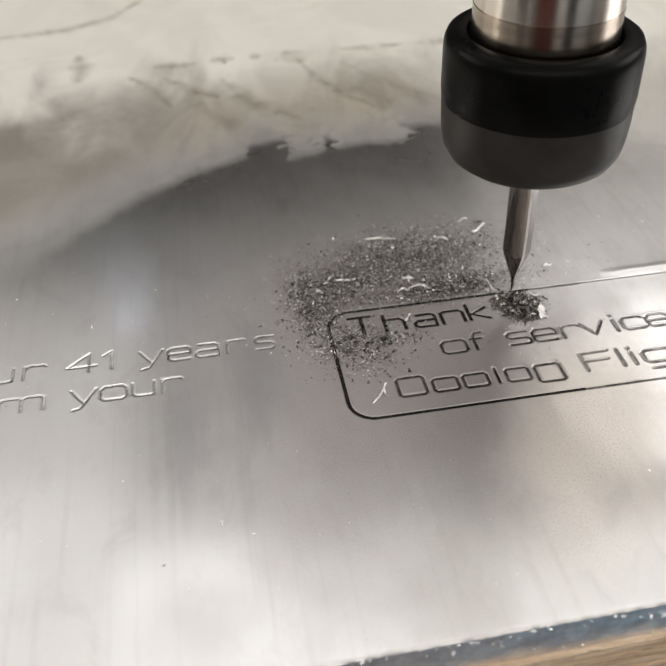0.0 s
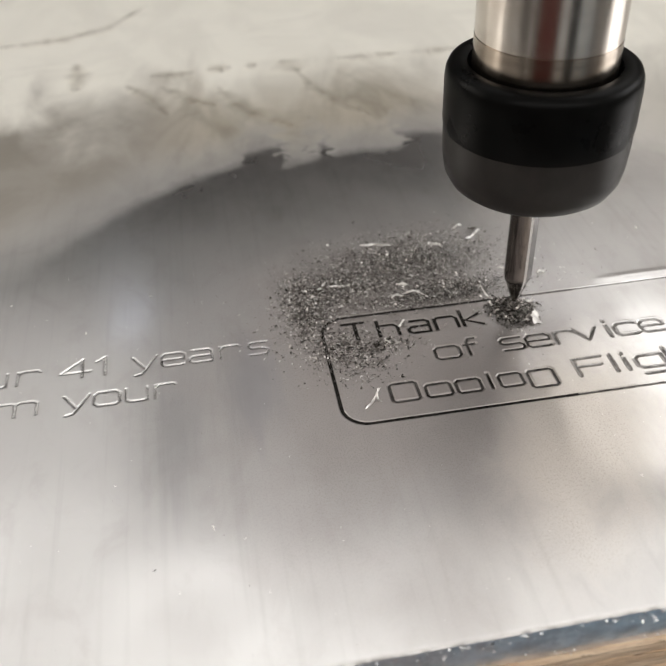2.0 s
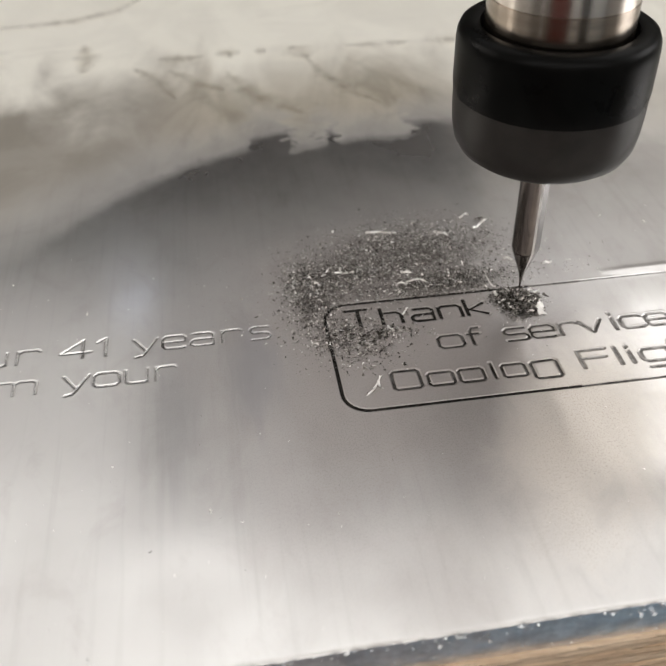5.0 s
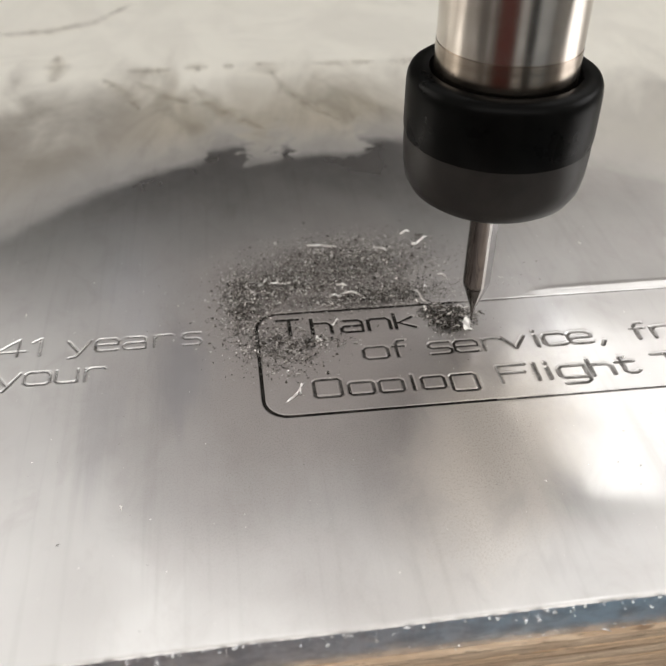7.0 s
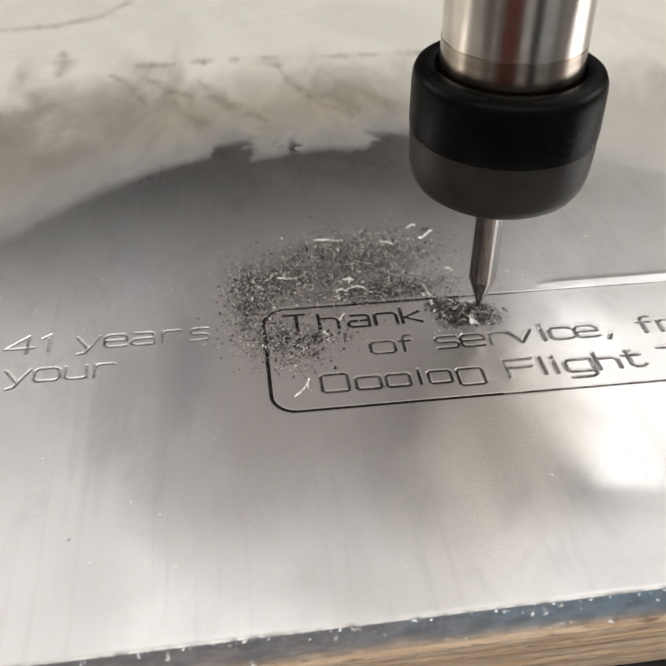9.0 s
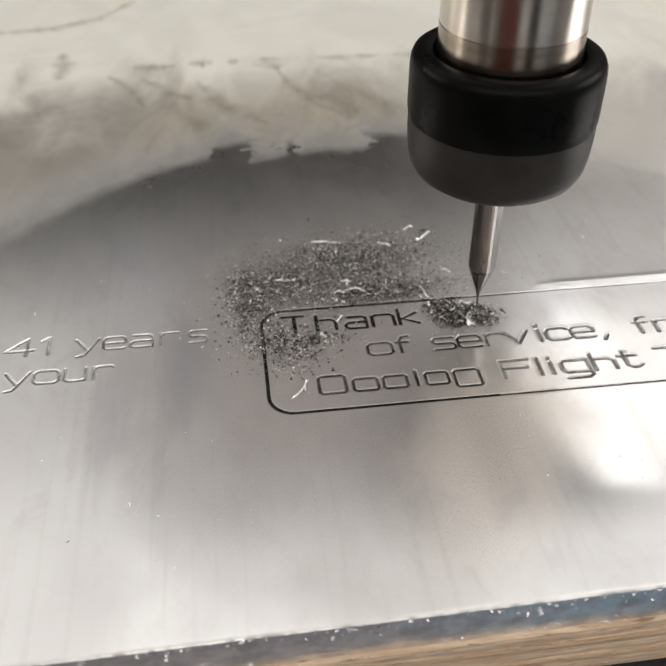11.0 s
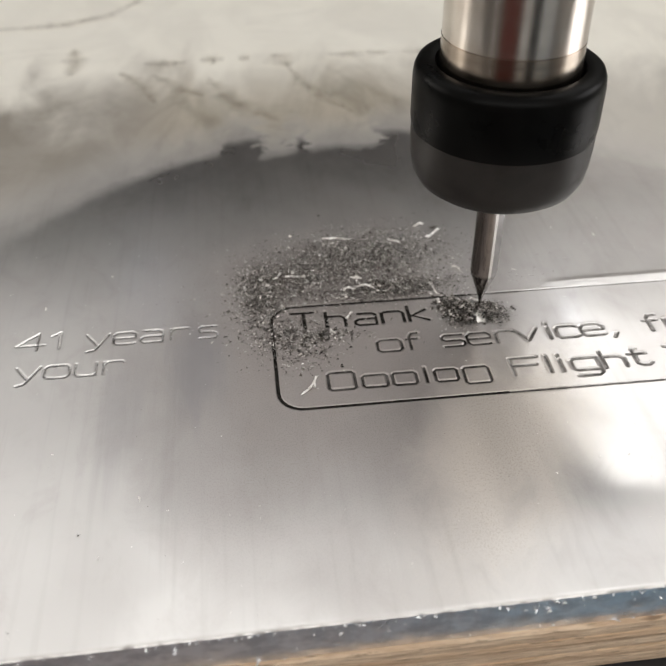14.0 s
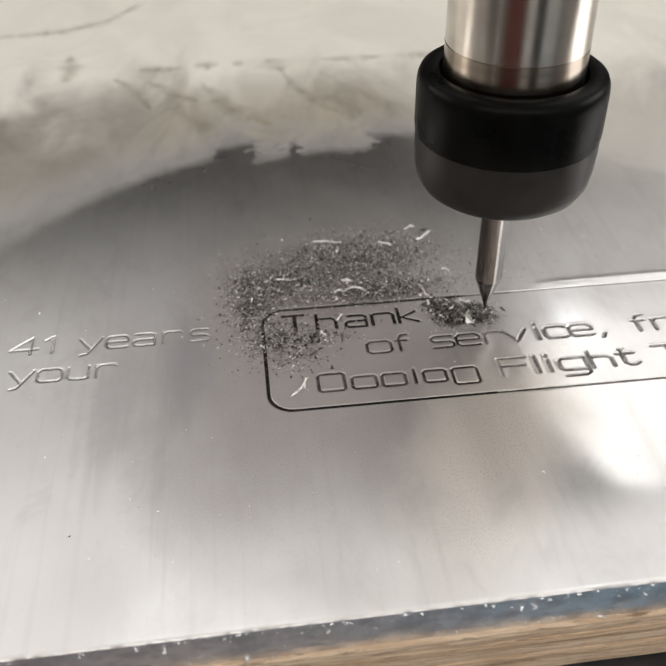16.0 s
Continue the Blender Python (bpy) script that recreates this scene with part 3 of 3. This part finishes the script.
SMEARS = ("1 -20,75.2 -16,74.6 -12,75", "1.4 -10,75.2 -7.5,76 -5.5,75.6", "1 -3,75.8 -0.8,75.6", "1 13,75.6 19,75 25,75.3", "1 27,75.2 31,74.8 36,75.4",
          "1 -52,95.5 -43,95.8 -35.4,97.1 -27.5,101.3 -20,113", "2 3.4,77 4.8,74.5 6,71", "0.9 5.5,72 7.5,64 10.5,57 15,51", "1.2 -18,70 -13,63 -9,60",
          "1.6 -8.5,68 -6,60 -2,54 3,49", "1 -24,72 -20,66 -17,58", "1.3 -33,84 -32,77 -32.5,71")


def grease_material():
    """A thin film of grease that fades out to the sides."""
    m, t, b = material("brown_grease", (0.34, 0.30, 0.24), 0.5)
    at = t.nodes.new("ShaderNodeAttribute")
    at.attribute_name = "film"
    clear = t.nodes.new("ShaderNodeBsdfTransparent")
    both = t.nodes.new("ShaderNodeMixShader")
    patchy = span(t, noise_tex(t, (330, 330, 1), 4.0, 0.6), 0.3, 0.65, 0.35, 1.0)
    t.links.new(math_node(t, "MULTIPLY", at.outputs["Fac"], patchy), both.inputs[0])
    t.links.new(clear.outputs[0], both.inputs[1])
    t.links.new(b.outputs[0], both.inputs[2])
    t.links.new(both.outputs[0], t.nodes["Material Output"].inputs[0])
    return m


M_SMEAR = grease_material()


def smear(text, seed, wide):
    """A thin uneven streak of grease lying on the plate, in millimetres."""
    rng = random.Random(seed)
    pts = [np.array([float(q) for q in p.split(",")]) for p in text.split()]
    line = []
    for a, b in zip(pts, pts[1:]):
        line += [a + (b - a) * k / 10 for k in range(10)]
    line.append(pts[-1])
    bm, row = bmesh.new(), []
    film = bm.verts.layers.float.new("film")
    n = len(line)
    for k, p in enumerate(line):
        d = line[min(k + 1, n - 1)] - line[max(k - 1, 0)]
        d = d / max(np.hypot(*d), 1e-9)
        w = 2.2 * wide * (0.1 + 0.85 * math.sin(math.pi * (k + 0.5) / n)) * rng.uniform(0.7, 1.2)
        q = np.array([-d[1], d[0]]) * w
        row.append([bm.verts.new(((p + q * f)[0] * MM, (p + q * f)[1] * MM, (0.05 if f == 0 else 0.012) * MM)) for f in (1, 0, -1)])
        row[-1][1][film] = 0.55 * min(1.0, 4 * math.sin(math.pi * (k + 0.5) / n)) * rng.uniform(0.6, 1.0)
    for a, b in zip(row, row[1:]):
        bm.faces.new((a[0], a[1], b[1], b[0]))
        bm.faces.new((a[1], a[2], b[2], b[1]))
    return bm


for k, text in enumerate(SMEARS):
    wide, line = text.split(" ", 1)
    part("grease_smear", smear(line, k, float(wide)), M_SMEAR, PLATE, "thin brown grease streak")


# ---- plywood and machine bed ----
def build_plywood():
    base = new("plywood_board")
    base.matrix_world = LIE @ pose(0, 0, -THICK * MM - 0.0063)
    rng = random.Random(3)
    z, tops = 0.0, (1.5, 1.1, 1.4, 1.0, 1.25)
    for k, h in enumerate(tops):
        bm = bmesh.new()
        n = 160
        rows = []
        for i in range(n + 1):
            x = (-170 + 350 * i / n) * MM
            w = (FRONT + skew(x / MM) - 0.5 + rng.uniform(-0.04, 0.04) - (0.06 if k % 2 else 0)) * MM
            rows.append([bm.verts.new(p) for p in ((x, 0.2, z), (x, w, z), (x, w - 0.00008, z + h * MM * 0.5), (x, w, z + h * MM), (x, 0.2, z + h * MM))])
        for a, b in zip(rows, rows[1:]):
            for q in range(4):
                bm.faces.new((a[q], b[q], b[q + 1], a[q + 1]))
        part("ply", bm, M_PLY_A if k % 2 == 0 else M_PLY_B, base, smooth=False)
        z += h * MM
    return tagged(base, "raw plywood board with visible plies under the plate", "plywood board")


build_plywood()
bm = box(bmesh.new(), (-0.25, FRONT * MM - 0.004, -0.045), (0.26, 0.26, -THICK * MM - 0.0065), 0.001)
bed = put("machine_bed", bm, M_BED, smooth=False)
bed.matrix_world = LIE
tagged(bed, "black machine bed under the plywood board", "machine bed")
bm = bmesh.new()
box(bm, (-0.25, FRONT * MM, -0.9), (0.26, 0.26, -0.0452))
cab = put("machine_stand", bm, M_BED, smooth=False)
cab.matrix_world = LIE
tagged(cab, "black stand carrying the machine bed on the floor", "stand")


# ---- spindle with collet nut and engraving bit ----
def build_spindle():
    base = new("engraving_spindle")
    shaft = part("shaft", lathe([(0, 32.45), (6.72, 32.45), (6.72, 96), (0, 96)]), M_STEEL, base, "polished steel spindle shaft")
    part("shaft_band", lathe([(0, 22), (6.74, 22), (6.74, 32.36), (6.68, 32.36), (6.68, 32.46), (0, 32.46)]), M_STEEL_BAND, base, "stained steel band")
    nut = part("collet_nut", lathe([(0, 17.7), (1.9, 17.7), (2.2, 17.3), (6.4, 17.0), (7.4, 17.25), (8.2, 17.85), (8.75, 18.85), (9.0, 20.25), (9.1, 22.0), (9.12, 23.45), (0, 23.45)]), M_GREY, base, "dark grey lower collet nut")
    part("nut_sleeve", lathe([(0, 23.46), (9.12, 23.46), (9.17, 23.8), (9.22, 24.4), (9.22, 28.2), (9.15, 28.9), (8.9, 29.5), (8.45, 29.8), (7.75, 29.9), (7.15, 29.72), (6.96, 29.3), (6.96, 25.0), (6.85, 25.0)]), M_BLACK, nut, "glossy black nut sleeve")
    def ground(bm):
        """Grinds two flats along the cutter, the face of its single flute."""
        for a0, a1 in ((-74, -62), (-62, -14)):
            p, q = (Vector((math.cos(radians(a)), math.sin(radians(a)))) for a in (a0, a1))
            n = Vector(((p + q).x, (p + q).y)).normalized()
            for v in bm.verts:
                r = math.hypot(v.co.x, v.co.y)
                if r > 1e-7 and a0 - 0.5 <= math.degrees(math.atan2(v.co.y, v.co.x)) <= a1 + 0.5:
                    k = n.dot(p) * r / max(1e-9, n.x * v.co.x + n.y * v.co.y)
                    v.co.x, v.co.y = v.co.x * k, v.co.y * k
        bm.normal_update()
        for e in bm.edges:
            if len(e.link_faces) == 2 and e.calc_face_angle(0.0) > 0.2:
                e.smooth = False
        return bm

    bit = part("bit_shank", ground(lathe([(0, 5.1), (1.40, 5.1), (1.50, 5.5), (1.50, 20), (0, 20)], 180)), M_BIT, base, "polished carbide shank")
    bm = lathe([(0, 0), (0.10, 0.02), (0.14, 0.9), (0.3, 1.9), (1.40, 5.05), (0, 5.05)], 180)
    ground(bm)
    tip = part("bit_tip", bm, M_BIT, bit, "ground conical cutting tip")
    # the painted highlight goes on the narrow flat, the lighter tone on the wide one
    for ob in (bit, tip):
        ob.data.materials.append(M_FLUTE)
        ob.data.materials.append(M_GLINT)
        for p in ob.data.polygons:
            a = math.degrees(math.atan2(p.center.y, p.center.x))
            p.material_index = 2 if -74 < a < -62 else 1 if -62 < a < -14 else 0
    return tagged(base, "spindle with black collet nut holding a pointed carbide bit", "spindle")


SPINDLE = build_spindle()


# ---- chips ----
def shards(name, points, sizes, seed, mat, lift):
    rng = np.random.RandomState(seed)
    n = len(points)
    base = rng.randn(n, 5, 3) * 0.45
    base[:, 4] = base[:, :4].mean(1) + rng.randn(n, 3) * 0.2
    base[:, :, 2] *= 0.55
    co = points[:, None, :] + base * sizes[:, None, None]
    floor_z = co[:, :, 2].min(1) - lift
    co[:, :, 2] -= np.minimum(floor_z, 0)[:, None] * 1.0
    faces = []
    for k in range(n):
        o = 5 * k
        faces += [(o, o + 1, o + 4), (o + 1, o + 2, o + 4), (o + 2, o + 3, o + 4), (o, o + 3, o + 1)]
    me = bpy.data.meshes.new(name)
    me.from_pydata((co.reshape(-1, 3) * MM).tolist(), [], faces)
    me.materials.append(mat)
    return new(name, me)


def scatter(seed, blobs):
    """Chips in oval heaps: centre, spreads, tilt, number and height of each, in millimetres."""
    rng = np.random.RandomState(seed)
    out = []
    for cx, cy, sx, sy, turn, count, high in blobs:
        p = rng.randn(count, 2) * (sx, sy)
        a = radians(turn)
        x, y = cx + p[:, 0] * math.cos(a) - p[:, 1] * math.sin(a), cy + p[:, 0] * math.sin(a) + p[:, 1] * math.cos(a)
        r = np.hypot(p[:, 0] / sx, p[:, 1] / sy)
        out.append(np.stack([x, y, 0.06 + rng.rand(count) * high * np.exp(-r * r / 2)], -1))
    return np.concatenate(out)


pts = scatter(11, ((8, 11.0, 5.0, 3.2, 14, 11500, 0.5), (-3.2, 2.6, 1.7, 3.6, 8, 4600, 0.25), (0.4, 6.2, 2.6, 2.0, 30, 3000, 0.3), (12.8, 5.2, 3.4, 1.1, 12, 5600, 0.7), (1.6, -5.2, 2.6, 2.4, -12, 2200, 0.08), (6.2, -3.9, 1.6, 0.5, 8, 300, 0.1), (13.5, 13.5, 5, 2.8, 0, 1800, 0.2), (4, 5, 8, 5.5, 0, 1100, 0.1), (22, 8, 4, 1.6, 10, 260, 0.05), (9.5, 3.6, 4.5, 0.7, 10, 700, 0.3)))
sz = np.random.RandomState(5).gamma(2.2, 0.036, len(pts)) + 0.045
clumps = scatter(17, ((1.4, -5.6, 2.3, 1.9, -14, 420, 0.1), (5.0, -4.6, 1.8, 0.7, 6, 130, 0.1), (-3.4, 2.4, 1.6, 3.2, 8, 520, 0.2), (1.5, 6.4, 3.4, 1.6, 14, 420, 0.3), (8, 3.4, 3.0, 0.8, 10, 200, 0.3), (9, 12, 5, 3.2, 14, 500, 0.4), (18.5, 1.8, 0.9, 0.8, 0, 60, 0.8)))
pts, sz = np.concatenate([pts, clumps]), np.concatenate([sz, np.random.RandomState(18).gamma(2.4, 0.055, len(clumps)) + 0.09])
tagged(shards("aluminium_chips", pts, sz, 6, M_CHIP, 0.01), "fine grey aluminium chips strewn over the plate", "metal chips", kind="stuff")

pts = scatter(12, ((20.2, 0.8, 1.05, 1.15, -20, 2300, 1.4), (18.9, 2.2, 0.8, 0.8, 0, 900, 0.9), (21.3, 1.3, 0.5, 0.9, 0, 300, 0.7)))
sz = np.random.RandomState(7).gamma(2.4, 0.05, len(pts)) + 0.06
tagged(shards("chip_heap", pts, sz, 8, M_CHIP, 0.01), "small heap of fresh aluminium chips beside the cutter", "metal chips", kind="stuff")

pts = scatter(13, ((0, 0, 1.25, 0.85, 8, 1700, 1.4),))
sz = np.random.RandomState(9).gamma(2.4, 0.05, len(pts)) + 0.06
HEAP = tagged(shards("fresh_chip_heap", pts, sz, 10, M_CHIP, 0.01), "loose fresh chips pushed along by the cutter", "metal chips", kind="stuff")


# loose flecks over the plate and burrs along the sawn edge
rng = np.random.RandomState(21)
c10, s10 = math.cos(radians(TURN)), math.sin(radians(TURN))
uv = np.stack([rng.uniform(-40, 50, 260), FRONT + 1 + rng.rand(260) ** 1.4 * 55], -1)
pts = np.stack([uv[:, 0] * c10 - uv[:, 1] * s10, uv[:, 0] * s10 + uv[:, 1] * c10, np.full(260, 0.04)], -1)
fleck = rng.gamma(2.0, 0.045, 260) + 0.05
tagged(shards("dark_flecks", pts[:60], fleck[:60] * 0.8, 24, M_CUT, 0.01), "scattered tiny dark metal flecks on the plate", "metal chips", kind="stuff")
tagged(shards("loose_flecks", pts[60:], fleck[60:], 22, M_SWARF, 0.01), "scattered tiny bright aluminium flecks on the plate", "metal chips", kind="stuff")
n_burr = 420
u = rng.uniform(-60, 60, n_burr)
down = np.where(rng.rand(n_burr) < 0.75, -0.25 - rng.rand(n_burr) ** 3 * 1.2, -THICK + rng.rand(n_burr) ** 2 * 1.6)
w = FRONT + skew(u) - 0.03
pts = np.stack([u * c10 - w * s10, u * s10 + w * c10, down], -1)
tagged(shards("edge_burrs", pts, rng.gamma(2.2, 0.08, n_burr) + 0.07, 23, M_BURR, -9.0), "bright burrs clinging to the sawn plate edge", "metal burrs", kind="stuff")


def curl(x, y, long, wide, turn, bend, lift, seed):
    """A long thin shaving: a twisted, bent strip with thickness, in millimetres."""
    rng = random.Random(seed)
    bm = bmesh.new()
    n, rows = 14, []
    for k in range(n + 1):
        f = k / n - 0.5
        cx, cy = f * long, bend * math.sin(3.0 * f + rng.uniform(-0.1, 0.1)) * long * 0.2
        cz = 0.12 + lift * (0.5 + 0.5 * math.cos(6.0 * f + seed)) + rng.uniform(-0.03, 0.03)
        tw, w = 1.1 * math.sin(5 * f + seed), wide * (1 - (2 * f) ** 4) * rng.uniform(0.4, 1.1) * 0.24 + 0.025
        a, b = w * math.cos(tw), abs(w * math.sin(tw))
        rows.append([bm.verts.new((px * MM, py * MM, max(0.02, pz) * MM)) for px, py, pz in ((cx, cy - a, cz - b), (cx, cy + a, cz + b), (cx, cy + a, cz + b + 0.06), (cx, cy - a, cz - b + 0.06))])
    for p, q in zip(rows, rows[1:]):
        for e in range(4):
            bm.faces.new((p[e], q[e], q[(e + 1) % 4], p[(e + 1) % 4]))
    bm.faces.new(rows[0][::-1])
    bm.faces.new(rows[-1])
    ob = put("swarf_curl", bm, M_SWARF)
    ob.matrix_world = pose(x * MM, y * MM, 0, 0, 0, turn)
    return tagged(ob, "thin bright curl of aluminium swarf on the plate", "metal shaving", group="swarf curls")


for spot in ((5.0, 15.0, 3.6, 0.5, -22, 1.0, 0.25, 1), (0.6, 6.4, 2.4, 0.45, -8, 0.6, 0.2, 2), (-1.6, 6.2, 1.8, 0.25, 50, 0.5, 0.3, 3), (17.4, 17.0, 2.6, 0.5, 25, 0.8, 0.3, 4), (12.4, 14.9, 2.0, 0.4, -48, 0.5, 0.3, 5),
             (9.0, 4.7, 2.6, 0.3, -22, 0.6, 0.5, 6), (7.2, 4.2, 1.6, 0.4, 10, 0.5, 0.4, 7), (17.2, 4.6, 2.3, 0.22, -62, 0.3, 0.7, 8), (3.9, -13.2, 3.4, 0.5, 52, 0.5, 0.45, 9), (4.4, -12.6, 1.6, 0.5, 65, 0.9, 0.5, 10),
             (7.4, -0.9, 1.2, 0.4, 35, 0.6, 0.4, 11), (15.6, 19.0, 1.4, 0.5, 10, 0.6, 0.3, 12), (20.0, 9.5, 1.2, 0.4, -30, 0.4, 0.2, 13), (24.5, 8.6, 1.3, 0.6, 20, 0.4, 0.4, 14), (22.0, 3.0, 1.3, 0.4, -15, 0.4, 0.3, 15), (22.3, -0.2, 2.1, 4.2, 62, 0.3, 0.1, 16)):
    curl(*spot)


def motions():
    tool = ((0, 19.31, 2.92, 1.01), (0.5, 19.43, 2.91, 0.05), (1, 19.50, 2.83, -0.83), (1.5, 20.32, 2.06, -1.02), (2, 20.27, 2.21, -1.02),
            (2.5, 19.22, 2.45, 0.92), (3, 19.39, 2.91, 0.90), (3.5, 19.42, 3.01, 0.09), (5.8, 22.55, 2.1, 1.5), (6, 23.15, 1.95, 1.28), (6.5, 22.82, 1.34, 0.64),
            (7, 22.88, 0.82, -0.02), (7.5, 24.29, 1.07, -0.21), (8, 24.19, 2.79, -0.33), (8.5, 22.42, 2.74, -0.46), (9, 22.89, 0.95, -0.22),
            (11.5, 23.05, 1.14, 1.54), (12, 23.0, 0.91, 0.7), (12.5, 22.99, 0.86, -0.18), (13, 24.66, 1.47, -0.31), (13.5, 23.9, 2.94, -0.46),
            (14, 22.38, 1.96, -0.3), (14.5, 22.66, 1.08, -0.25), (15, 22.78, 2.65, -0.37), (15.5, 24.5, 2.58, -0.43), (16, 24.14, 1.21, -0.3))
    walk(SPINDLE, [(t, pose(x * MM, y * MM, z * MM)) for t, x, y, z in tool])
    heap = ((0, 20.0, 1.6), (6.5, 20.4, 1.6), (7.5, 22.1, 1.0), (8.5, 22.9, 0.9), (11.5, 23.1, 0.9), (16, 23.2, 0.9))
    walk(HEAP, [(t, pose(x * MM, y * MM, 0)) for t, x, y in heap])


motions()
